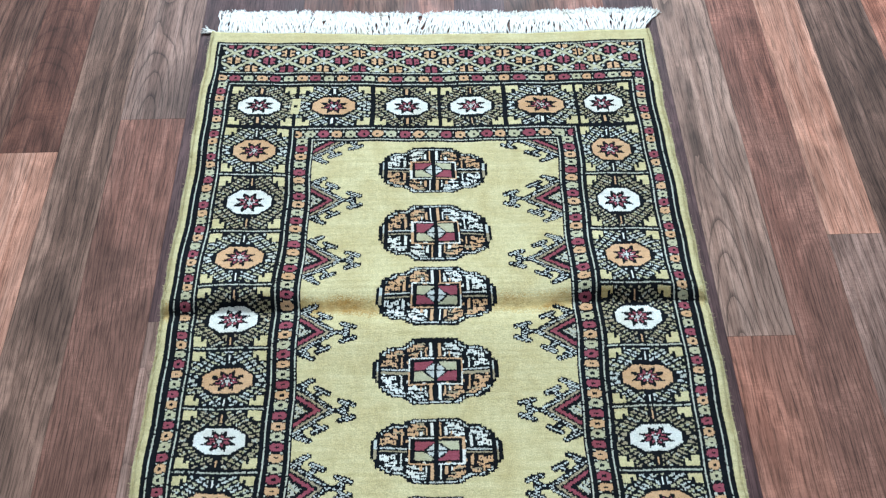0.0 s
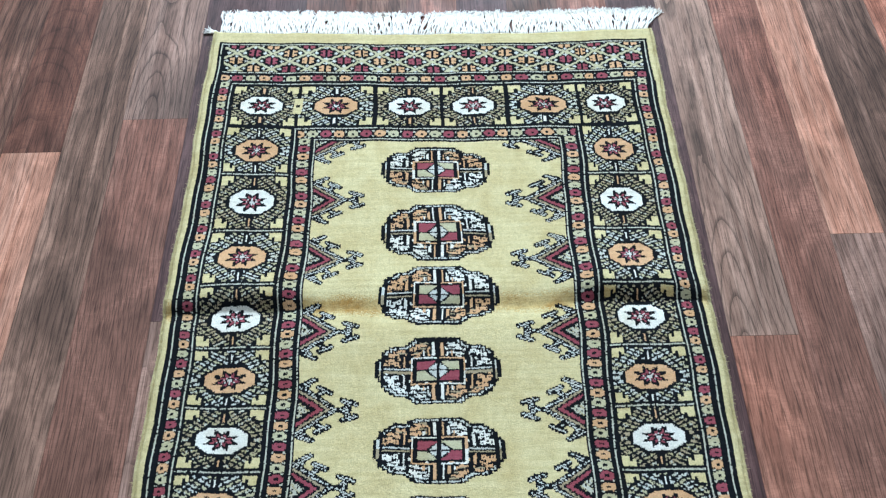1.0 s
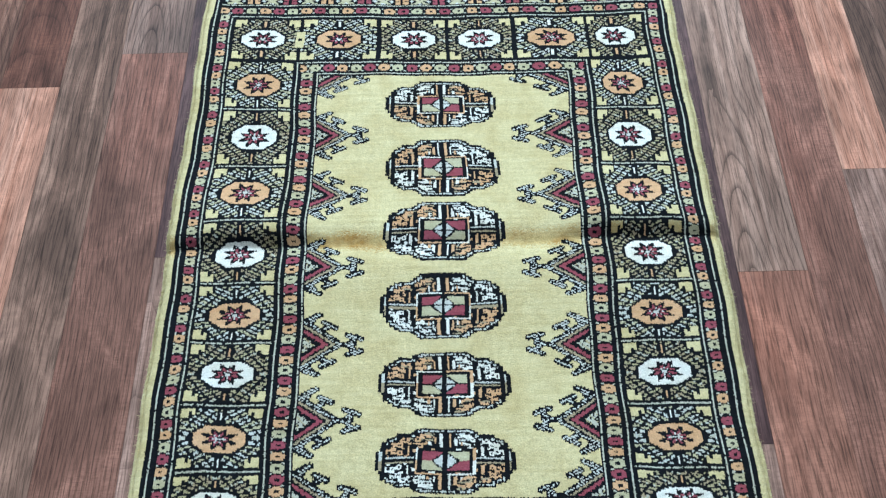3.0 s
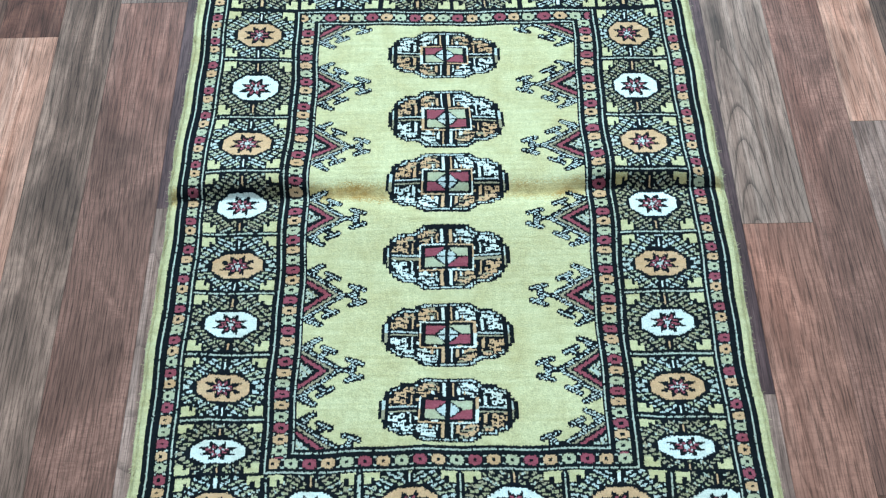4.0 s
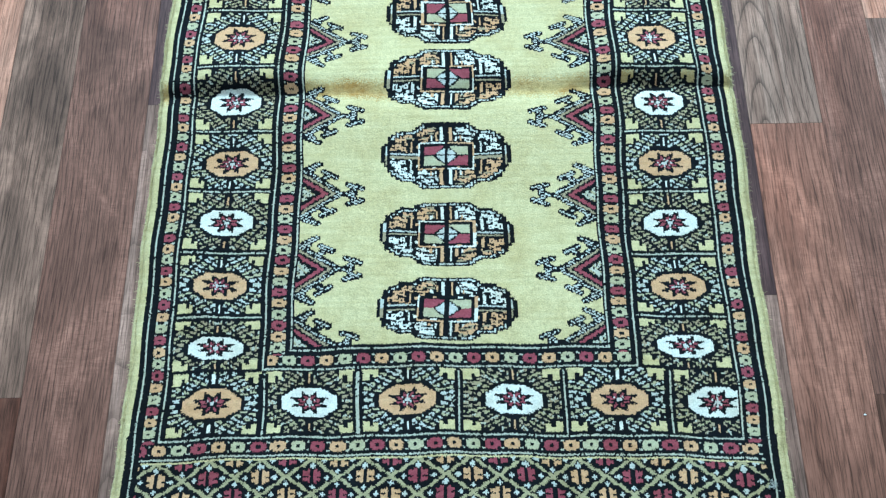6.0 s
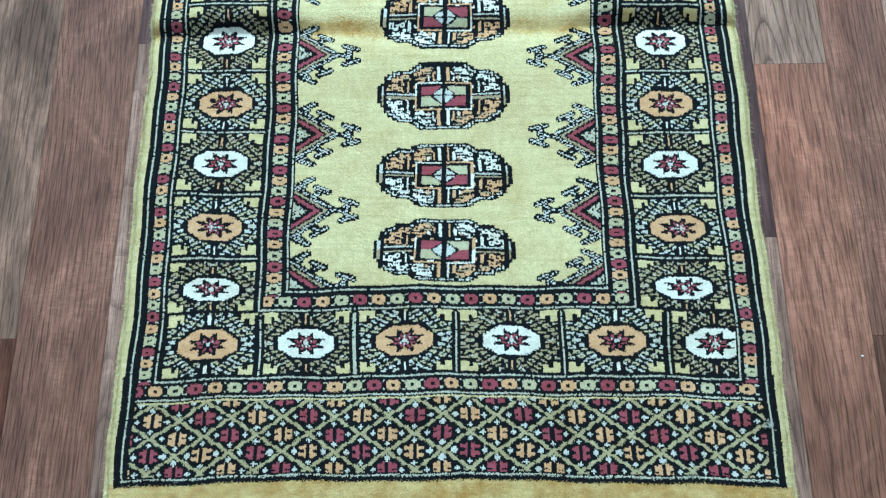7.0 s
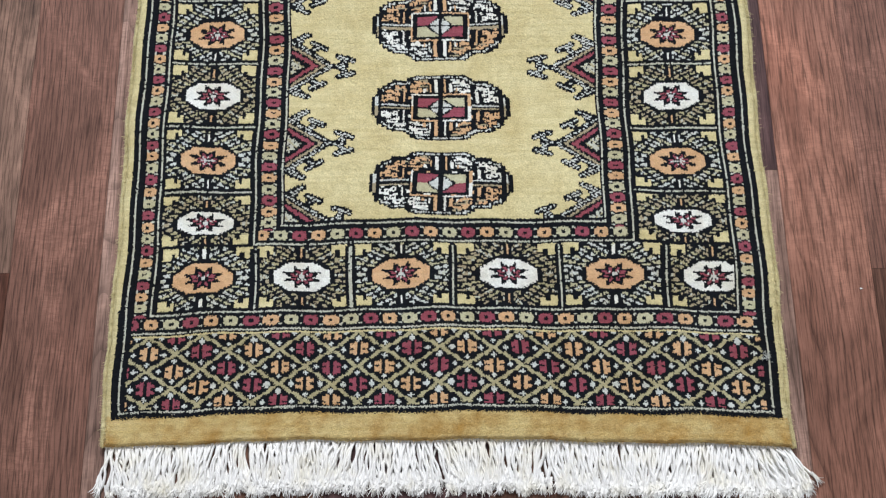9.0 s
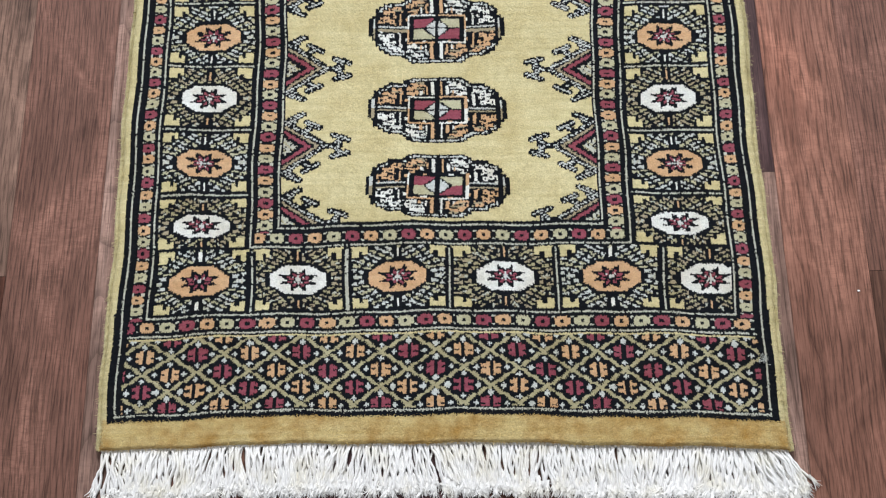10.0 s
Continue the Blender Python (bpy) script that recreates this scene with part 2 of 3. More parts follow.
for i in range(len(full) - 1):
    x0, x1 = full[i], full[i + 1]
    cuts = list(runs.get(i - base_i + 1, [])) if base_i <= i < base_i + len(edges) - 1 else []
    y = RY0
    seq = []
    if cuts:
        # each cut is (where the strip ends, its tone)
        for end, tone in cuts:
            seq.append((y, end, tone))
            y = end
    while y < RY1 - 0.01:
        end = min(RY1, y + rng.uniform(0.75, 1.3))
        seq.append((y, end, rng.choice(tones)))
        y = end
    for a, b, tone in seq:
        planks.append((x0, x1, a, b, tone))
for x0, x1, a, b, tone in planks:
    ob = box("plank", x0 + GAP, x1 - GAP, a + GAP, b - GAP, -0.0012, 0.0, LAM[tone], floor)

# ---- rug: a weaving chart, knot by knot, in millimetres across (X) and along (Y) ----
NX, NY = 760, 1200
X_MIN, X_MAX, Y_MIN, Y_MAX = -304.0, 304.0, -5.0, 901.0
nrng = np.random.default_rng(11)
KX, KY = 2 * (X_MAX - X_MIN) / NX, 2 * (Y_MAX - Y_MIN) / NY
cx = X_MIN + (np.arange(NX) + 0.5) * (X_MAX - X_MIN) / NX
cy = Y_MIN + (np.arange(NY) + 0.5) * (Y_MAX - Y_MIN) / NY
XX, YY = np.meshgrid(cx, cy)
# fibres lean into their neighbours, so colour edges are a little ragged
XX = XX + nrng.normal(0, 0.15, XX.shape) * KX
YY = YY + (nrng.normal(0, 0.13, YY.shape) + np.abs(nrng.normal(0, 0.20, YY.shape))) * KY
YY = YY + nrng.normal(0, 0.5, YY.shape) * (np.abs(YY - 20) < 5)
X = (np.floor(XX / KX) + 0.5) * KX
Y = (np.floor(YY / KY) + 0.5) * KY
AX = np.abs(X)
KI, KJ = np.floor(XX / KX).astype(int), np.floor(YY / KY).astype(int)
hash01 = (np.sin(KI * 12.9898 + KJ * 78.233) * 43758.5453) % 1.0
dye = np.zeros(X.shape, int)
part_id = np.zeros(X.shape, int)
part_names = ["edge_band"]


def new_part(name):
    part_names.append(name)
    return len(part_names) - 1


def paint(mask, colour):
    dye[mask] = colour


def line_band(d, width, mask):
    """Black, cream, black across a band: d runs from 0 to width."""
    f = d / width
    paint(mask & (d >= 0) & (d < width), BLACK)
    paint(mask & (f > 0.40) & (f < 0.62) & (hash01 < 0.93), CREAM)


def flowers(s, t, colours, mask):
    """A row of small flowers: s counts them along the stripe, t runs from -0.5 to 0.5 across it."""
    i = np.floor(s).astype(int)
    f = np.abs(s - i - 0.5)
    a = np.abs(t)
    paint(mask, BLACK)
    paint(mask & (f > 0.42) & (a > 0.26) & (a < 0.40), CREAM)
    bloom = mask & (f < 0.385) & (a < 0.40) & (f + a * 0.85 < 0.565)
    for k, c in enumerate(colours):
        paint(bloom & (i % len(colours) == k), c)
    paint(bloom & (f < 0.10) & (a < 0.13), BLACK)


# the near end is the same gold, its shade painted in as a darker colour
paint(Y < 22 + 3 * np.sin(X / 50.0), SHADED_GOLD)
# outer line
side_gap = np.interp(Y, (20, 120, 500, 880), (297.5, 296.8, 296.0, 295.0)) - AX
d = np.minimum(np.minimum(side_gap, Y - 20), 881 - Y)
main = d >= 0
paint(main & (d < 14), BLACK)
end_line = np.minimum(Y - 20, 881 - Y)
paint(main & (np.abs(end_line - 4.6) < 0.9) & (AX < 291.0) & (hash01 < 0.93), CREAM)
paint(main & (np.abs(AX - 290.4) < 0.7) & (end_line > 4.0) & (hash01 < 0.95), CREAM)
inner = main & (AX < 285.6)

# end panels with a lattice of diamonds
for (y0, y1, lx, ly, swap, rise, thick, thread) in ((27, 92, -253.0, 61.0, 0, 15.6, 0.440, OLIVE), (827, 874, -219.0, 846.5, 1, 14.2, 0.42, PALE)):
    m = (AX < 285.6) & (Y > y0) & (Y < y1)
    part_id[m] = new_part("end_panel")
    drift = np.interp(X, (-260, -170, -60, 300), (10.0, 6.5, 1.5, 2.5)) if ly < 100 else 0.0
    a, b = (X - lx - drift) / 24.5, (Y - ly) / rise
    p, q = (a + b) / 2, (a - b) / 2
    ip, iq = np.round(p), np.round(q)
    p, q = p - ip, q - iq
    ddx, ddy = (p + q) * 24.5, (p - q) * rise
    edge = np.maximum(np.abs(p), np.abs(q))
    paint(m, BLACK)
    ax_, ay_ = np.abs(ddx), np.abs(ddy)
    wing = m & (((ax_ > 1.7) & (ax_ < 4.4) & (ay_ < 6.1)) | ((ax_ >= 4.4) & (ax_ < 8.4) & (ay_ > 0.9) & (ay_ < 4.4)))
    red = ((ip + swap) % 2) == 1
    paint(wing & red, RED)
    paint(wing & ~red, ORANGE)
    for ox, oy in ((13.4, 0.0), (0.0, 9.4)):
        ex, ey = np.abs(ax_ - ox), np.abs(ay_ - oy)
        paint(m & (((ex < 0.9) & (ey < 2.5)) | ((ex < 2.6) & (ey < 0.9))), SILVER)
    step = (KI + KJ) % 2 == 0
    paint(m & (edge > thick - 0.010) & (edge < thick + 0.022) & step, thread)
    paint(m & (edge > thick + 0.022), thread)

# outer guard stripe
ring = (AX < 285.5) & (Y > 93) & (Y < 827) & inner
guard_outer = new_part("guard_stripe")
part_id[ring] = guard_outer
line_band(Y - 92, 7, ring & (Y < 99))
line_band(Y - 821, 7, ring & (Y >= 821))
low, high = ring & (Y >= 99) & (Y < 109.5), ring & (Y >= 809) & (Y < 821)
flowers((X + 294) / 18.0, (Y - 104.2) / 10.5, (RED, ORANGE, PALE), low)
flowers((X + 290) / 18.1, (Y - 815) / 12.0, (ORANGE, RED, PALE), high)
side = ring & (AX > 271) & (Y >= 109.5) & (Y < 809)
flowers((Y - 104) / (10.6 + 0.0011 * (Y - 104)), (AX - 278.2) / 14.4, (RED, PALE, ORANGE), side)

# border of octagon panels
d = np.minimum(np.minimum(271 - AX, (Y - 109.5) * 1.1), (809 - Y) * 1.0)
border = d >= 0
line_band(d, 6.4, border)
part_id[border] = guard_outer
panel_area = d >= 6.0
black_rest = new_part("divider")
part_id[panel_area] = black_rest
paint(panel_area, BLACK)


def octagon_panel(x0, x1, y0, y1, ox, oy, light, clip):
    """One compartment: gold corner hooks, a burst of dashes, an octagon with an eight-pointed star."""
    hx, hy = 20.0, 15.5
    w, h = (x1 - x0) / 2, (y1 - y0) / 2
    m = clip & (X > x0) & (X < x1) & (Y > y0) & (Y < y1)
    pid = new_part("border_panel")
    part_id[m] = pid
    gx, gy = (X - (x0 + x1) / 2) / w * hx, (Y - (y0 + y1) / 2) / h * hy
    u, v = (X - ox) / 2.1, (Y - oy) / h * hy
    a, b = np.abs(u), np.abs(v)
    paint(m, BLACK)
    ka, kb = np.floor(np.abs(X - ox) / KX).astype(int), np.floor(np.abs(Y - oy) / KY).astype(int)
    # strokes in stepped rows that fan out from the octagon, broken by black gaps
    ray = np.maximum(np.maximum(ka - 18.0, kb - 7.0), (ka * 0.62 + kb - 14.0) * 0.95)
    fan = np.where(ka > 2.4 * kb, 2 * kb - ka // 2, ka - 2 * kb)
    along = (ka + kb + np.floor(hash01 * 1.2)) % 7
    burst = m & (ray > 0) & (fan % 6 < 2.7) & (along < 5)
    burst |= m & (ray > 0) & (fan % 6 == 3) & (along == 1)
    lot = np.floor(fan / 6) % 3
    paint(burst, TAN if light else SILVER)
    paint(burst & (lot == 0), OLIVE if light else PALE)
    paint(burst & (lot == 1) & (hash01 > 0.5), CREAM)
    # bars above and below the octagon
    paint(m & (a < 2.0) & (b > 8.3) & (b < 14.2), BLACK)
    paint(m & (a < 0.6) & (b > 9.4) & (b < 13.6), ORANGE if light else WHITE)
    # gold corners, their inner edge ragged where the burst bites in
    ex, ey = hx - np.abs(gx), hy - np.abs(gy)
    reach_out = (np.abs(gx) / 20.0) ** 2.3 + (np.abs(gy) / 15.5) ** 2.3
    tooth = ((ka - kb) % 6) < 3
    hook = ((ex < 4.2) & (ey < 6.0)) | ((ex < 7.6) & (ey < 3.2)) | ((ex > 6.0) & (ex < 7.6) & (ey < 4.6))
    hook |= reach_out > 1.34 + 0.2 * tooth
    paint(m & (ex < 8.6) & (ey < 6.9) & (ex + ey < 12.0), BLACK)
    paint(m & hook, GOLD)
    paint(m & (ex > 4.4) & (ex < 5.8) & (ey > 3.2) & (ey < 6.0), BLACK)
    paint(m & ((ex < 0.8) | (ey < 0.8)), BLACK)
    # octagon
    cut = 6.7 - np.clip(a - 6.0, 0, None) * 0.62
    paint(m & (b < cut + 1.5) & (a < 14.6) & (b < 8.4), BLACK)
    octo = m & (b < cut) & (a < 12.6)
    paint(octo, WHITE if light else ORANGE)
    r = np.hypot(u / 9.8, v / 6.2)
    th = np.arctan2(v / 6.2, u / 9.8) / (math.pi / 4)
    k = np.floor(th)
    off = np.abs(th - k - 0.5) * 2
    reach = 0.98 - 0.50 * off ** 0.8
    star = octo & (r < reach)
    paint(star, BLACK)
    paint(star & (r < reach * 0.62) & (r > 0.22) & (off < 0.48), RED)
    paint(star & (r < 0.34) & (off > 0.78), SILVER)
    paint(star & (r < 0.12), SILVER)


# side columns, from the near end to the far one
SEP_Y = [174, 226, 289.5, 356, 423, 496, 573, 656, 733]
OCT_Y = [196.5, 256, 322, 387, 458, 534, 615, 693]
for sgn in (-1, 1):
    for i in range(8):
        lo, hi = SEP_Y[i], SEP_Y[i + 1]
        x0, x1 = sorted((sgn * 181, sgn * 265))
        octagon_panel(x0, x1, lo + 1.5, hi - 1.5, sgn * 223.5, OCT_Y[i], i % 2 == 0, panel_area & (AX > 181))
        if i:
            m = panel_area & (AX > 181) & (sgn * X > 0)
            part_id[m & (np.abs(Y - lo) < 3.4)] = new_part("divider")
            line_band(Y - lo + 3.4, 6.8, m & (np.abs(Y - lo) < 3.4))
OCT_B = [-224, -132, -39, 60, 158.6, 247]
SEP_B = [-265, -175.5, -86.5, 9, 108, 205, 293]
OCT_T = [-224, -128, -32, 52, 138, 224]
SEP_T = [-265, -177, -77, 10, 96, 183, 265]
for i in range(6):
    octagon_panel(SEP_B[i] + 1, SEP_B[i + 1] - 1, 114.0, 175.5, OCT_B[i], 144.6, i % 2 == 1, panel_area & (Y < 175.5))
    octagon_panel(SEP_T[i] + 1, SEP_T[i + 1] - 1, 734, 802, OCT_T[i], 767.5, i in (0, 2, 3, 5), panel_area & (Y > 733))
    if i:
        m = panel_area & (Y < 174)
        part_id[m & (np.abs(X - SEP_B[i]) < 4.6)] = new_part("divider")
        line_band(X - SEP_B[i] + 4.6, 9.2, m & (np.abs(X - SEP_B[i]) < 4.6) & (Y < 172))
        m = panel_area & (Y > 733)
        part_id[m & (np.abs(X - SEP_T[i]) < 2.6)] = new_part("divider")
        paint(m & (np.abs(X - SEP_T[i]) < 2.6), BLACK)
        if i == 1:
            paint(m & (np.abs(X - SEP_T[i]) < 6) & (np.abs(Y - 768) < 13) & ~((np.abs(Y - 768) < 2.2) & (AX > 174) & (AX < 179)), GOLD)

part_id[part_id == black_rest] = guard_outer

# inner guard stripe with its two lines
d = np.minimum(np.minimum(181 - AX, (Y - 173.5) * 1.5), (733 - Y) * 1.3)
ring = d >= 0
guard_inner = new_part("guard_stripe")
part_id[ring] = guard_inner
line_band(d, 8.4, ring)
d2 = np.minimum(np.minimum(156 - AX, (Y - 189.5) * 1.0), (715 - Y) * 1.25)
band = (d >= 8.4) & (d2 < 0)
low, high = band & (Y < 189.5), band & (Y > 715)
side = band & ~low & ~high
flowers((X + 178) / 17.6, (Y - 184.5) / 10.6, (ORANGE, PALE, RED), low)
flowers((X + 180) / 17.2, (Y - 721) / 11.6, (ORANGE, PALE, RED), high)
flowers((Y - 170) / (10.5 + 0.0016 * (Y - 170)), (AX - 164.4) / 17.0, (ORANGE, RED, PALE), side)
line_band(d2, 8.0, d2 >= 0)

# field
field = (d2 >= 8.0)
field_id = new_part("field")
part_id[field] = field_id
paint(field, GOLD)


def stroke(px, py, ax0, ay0, ax1, ay1):
    """How far points lie from a straight stroke."""
    lx, ly = ax1 - ax0, ay1 - ay0
    s = np.clip(((px - ax0) * lx + (py - ay0) * ly) / (lx * lx + ly * ly), 0, 1)
    return np.hypot(px - ax0 - s * lx, py - ay0 - s * ly)


# a hook is a stalk off the triangle's edge with a slanting head across its end
HOOKS = ((3.2, 11.0, 5.6, 15.2), (2.6, 14.4, 8.4, 17.0), (9.4, 7.4, 12.6, 10.2), (10.4, 12.6, 16.2, 9.6),
         (19.5, 0.0, 25.5, 0.0), (24.0, 1.0, 26.6, 4.4), (22.6, 5.6, 29.2, 3.4))
dash = np.where((KI + 2 * (KJ % 2)) % 4 < 2, SILVER, BLACK)
for sgn in (-1, 1):
    for ty in (198, 272, 352, 441, 533.5, 619, 708):
        m = field & (np.abs(Y - ty) < 40) & (sgn * X > 66)
        dd = (149.5 - sgn * X) / 2.1
        vv = np.abs(Y - ty) / 1.9
        dist = np.full(X.shape, 99.0)
        for hk in HOOKS:
            dist = np.minimum(dist, stroke(dd, vv, *hk))
        hooks = m & (dist < 1.7)
        dye[hooks] = np.where((dist < 0.95) & (hash01 < 0.88), dash, BLACK)[hooks]
        e = 0.68 * vv + 0.49 * dd
        tri = m & (e < 10.6)
        dye[tri] = np.where((e < 10.0) & (hash01 < 0.88), dash, BLACK)[tri]
        paint(tri & (e < 8.6), BLACK)
        paint(tri & (e < 8.1), TAN)
        paint(tri & (e < 7.2), BLACK)
        paint(tri & (e < 6.3), RED)
        paint(tri & (e < 4.9), BLACK)
        inset = tri & (e < 3.3)
        dye[inset] = np.where(hash01 > 0.72, BLACK, np.where((KI + KJ) % 5 == 0, OLIVE, CREAM))[inset]

# medallions: a stepped triple outline, thick brackets at the ends, and four quarters round a split box
# one quarter in knots from the middle: from, to across; from, to along; what it is
QUARTER = (
    (2.0, 3.7, 10.4, 21.0, "other"), (3.7, 5.4, 10.4, 21.0, "black"),
    (5.6, 7.2, 10.8, 16.6, "quarter"), (7.2, 15.5, 17.0, 18.3, "quarter"), (6.4, 12.5, 19.4, 20.5, "light"), (9.0, 16.0, 15.0, 16.0, "light"),
    (12.4, 16.0, 15.6, 19.4, "quarter"), (15.0, 18.8, 14.0, 17.0, "quarter"), (9.0, 10.4, 10.8, 14.0, "other"), (11.6, 13.6, 10.8, 13.6, "quarter"),
    (13.4, 18.4, 11.4, 12.6, "quarter"), (16.0, 17.2, 14.6, 15.6, "black"),
    (1.4, 18.0, 8.6, 9.6, "other"), (16.8, 18.0, 0.0, 9.6, "other"),
    (18.4, 36.0, 0.7, 1.9, "spine"),
    (19.4, 21.4, 3.0, 14.6, "black"), (21.8, 23.4, 3.6, 10.6, "quarter"), (23.4, 25.2, 3.0, 9.6, "black"),
    (22.0, 27.0, 13.0, 16.4, "quarter"), (22.4, 30.0, 16.8, 17.8, "light"), (26.0, 30.4, 9.2, 12.4, "quarter"), (29.6, 33.6, 11.2, 14.0, "quarter"),
    (32.4, 35.8, 4.0, 7.8, "quarter"), (26.0, 29.2, 3.6, 6.6, "quarter"), (29.6, 33.0, 6.4, 8.6, "quarter"),
    (27.4, 29.0, 10.0, 11.4, "black"), (30.4, 32.2, 12.2, 13.2, "black"), (33.4, 34.8, 5.0, 6.4, "black"), (24.0, 25.6, 13.8, 14.8, "black"), (27.0, 28.2, 4.6, 5.6, "black"),
    (36.2, 38.2, 0.0, 6.4, "black"),
)


def profile(dist):
    """Half height of a medallion, in knots, at a distance from its middle."""
    return np.interp(dist, (0, 16, 16.1, 18.4, 18.5, 20.4, 20.5, 22.4, 22.5, 30.4, 30.5, 33, 33.1, 36.4, 36.5, 38.6, 38.7, 40.2, 40.3, 42.2, 42.3), (24, 24, 22.6, 22.6, 21, 21, 19.6, 19.6, 18.8, 18.8, 17.4, 17.4, 15.6, 15.6, 13.4, 13.4, 9, 9, 6.6, 6.6, -9))


# where each lies, its half height and half width, which quarters are orange, which halves of the box are red
for gx, gy, hh, hw, turned, split in ((-2, 232.5, 32, 67, 0, 0), (-2, 310.5, 34.5, 67, 0, 0), (0, 396, 37, 67, 0, 0), (1, 486, 37, 67, 0, 1), (2, 570.5, 40.0, 67, 0, 0), (2, 663, 35.5, 67, 1, 1)):
    u, v = np.abs(X - gx) / hw * 42.2, np.abs(Y - gy) / hh * 24.0
    near = field & (u < 43) & (v < 25)
    shells = [near & (profile(u + k * 0.9) - k > v) for k in (0.0, 1.25, 2.15, 3.3, 4.1)]
    part_id[shells[0]] = new_part("medallion")
    paint(shells[0], BLACK)
    paint(shells[1] & (u < 36) & (hash01 < 0.80), SILVER)
    paint(shells[2], BLACK)
    m = shells[3]
    diag = ((X < gx) == (Y > gy)) ^ bool(turned)
    coat = {
        "black": np.full(X.shape, BLACK), "light": np.where(diag, TAN, SILVER), "quarter": np.where(diag, ORANGE, WHITE),
        "other": np.where(diag, WHITE, ORANGE), "spine": np.where(Y > gy, SILVER, TAN),
    }
    # scrolls: broad bands of the quarter's colour between black steps
    scroll = m & (u > 5.5) & (v > 2.4) & (((u + 1.4 * v) % 9 < 3.2) & ((v - 0.3 * u) % 4.6 < 2.0))
    dye[scroll] = coat["quarter"][scroll]
    thin = m & (u > 5.5) & (v > 10) & (np.floor(v) % 3 == 0) & (np.floor(u / 4.0) % 3 != 1) & ~scroll
    dye[thin] = coat["light"][thin]
    for c0, c1, r0, r1, what in QUARTER:
        cell = m & (u >= c0) & (u < c1) & (v >= r0) & (v < r1)
        dye[cell] = coat[what][cell]
    paint(m & (u > 6) & (v > 10) & (hash01 > 0.90), BLACK)
    # brackets at the two ends
    ends = near & (u > 38.4) & (u < 39.7) & (v < 7.0)
    paint(ends, TAN)
    paint(ends & (Y > gy), SILVER)
    # the box: two red and two pale corners round a silver lozenge
    box_in = m & (u > 1.2) & (u < 14.2) & (v > 0.5) & (v < 7.0)
    paint(m & (u < 16.4) & (v < 8.4), BLACK)
    paint(box_in & ~(diag ^ bool(split)), PALE)
    paint(box_in & (diag ^ bool(split)), RED)
    lozenge = u / 7.4 + v / 6.4
    paint(box_in & (lozenge < 1.2), BLACK)
    paint(box_in & (lozenge < 0.98), SILVER)
    paint(m & (u < 1.3), BLACK)

# ---- rug mesh: the chart laid on the floor, with the weave's wander, the crease and the rounded edges ----
vx = np.linspace(X_MIN, X_MAX, NX + 1)
vy = np.linspace(Y_MIN, Y_MAX, NY + 1)
VX, VY = np.meshgrid(vx, vy)


def warp(x, y):
    """Where a chart point lies on the floor, in metres."""
    skew = np.interp(y, (0, 60, 140, 200, 256, 450, 900), (0.0138, 0.011, 0.006, 0.006, 0.016, 0.020, 0.0215))
    bow = np.interp(y, (0, 145, 200, 300, 450, 700, 900), (-6.5, -6.8, -4.0, 0.0, 0.0, 4.0, 7.5))
    wx = x + 1.0 * np.sin(y / 37.0 + x / 90.0) + 0.6 * np.sin(y / 13.0 + x / 41.0 + 1.7)
    wx = wx + np.interp(x, (100, 150, 182, 215), (0, 1, 1, 0)) * np.interp(y, (190, 250, 700), (-1.0, 0.0, 8.0))
    wy = y - skew * x + bow * (x / 300.0) ** 2 + 0.8 * np.sin(x / 31.0 + y / 70.0) + 0.5 * np.sin(x / 11.0 + y / 50.0)
    return wx / 1000, wy / 1000


def from_fold(x, y):
    """How far a chart point lies beyond the old fold across the rug."""
    return y - np.interp(x, (-304, -230, -60, 60, 180, 304), (463, 465.5, 468.5, 472, 476.5, 477)) - 1.2 * np.sin(x / 21.0)


# darker gold paints in the fold's shade and deeper dye of spread tuft roots
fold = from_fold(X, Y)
fold_shade = (dye == GOLD) & (np.abs(fold - 5) < 14) & (nrng.random(X.shape) < 1.5 * np.exp(-((fold - 5) / 8.5) ** 2))
paint(fold_shade, SHADED_GOLD)


def height(x, y):
    """Pile surface over the floor, in metres."""
    crease = from_fold(x, y)
    far = np.clip(crease, 0, None)
    near = np.clip(-crease, 0, None)
    wide = np.interp(np.abs(x), (120, 175, 255, 300), (13.0, 12.0, 13.0, 8.0))
    tall = np.interp(np.abs(x), (120, 175, 255, 300), (5.6, 14.0, 14.0, 7.0))
    lift = np.where(crease > 0, tall * (1 - np.exp(-(far / wide) ** 1.7)) * np.exp(-(far / 75.0) ** 2), 4.0 * (1 - np.exp(-(near / 16.0) ** 1.6)) * np.exp(-(near / 90.0) ** 2))
    slow = 0.5 * np.sin(x / 60.0 + 1.0) * np.sin(y / 75.0) + 0.35 * np.sin(y / 31.0 + x / 120.0)
    e = np.minimum(np.minimum(x - X_MIN, X_MAX - x), np.minimum(y - Y_MIN, Y_MAX - y))
    rim = np.sqrt(np.clip(1 - (1 - np.clip(e / 4.0, 0, 1)) ** 2, 0, 1))
    return (1.2 + (5.8 + slow) * rim + lift) / 1000


jx = nrng.normal(0, 0.13, VX.shape)
jy = nrng.normal(0, 0.12, VX.shape)
WX, WY = warp(VX + jx, VY + jy)
WZ = height(VX, VY) + nrng.normal(0, 0.00015, VX.shape)
VERTS = np.stack([WX, WY, WZ], axis=-1).reshape(-1, 3)
ii, jj = np.meshgrid(np.arange(NX), np.arange(NY))
QUADS = np.stack([jj * (NX + 1) + ii, jj * (NX + 1) + ii + 1, (jj + 1) * (NX + 1) + ii + 1, (jj + 1) * (NX + 1) + ii], axis=-1).reshape(-1, 4)
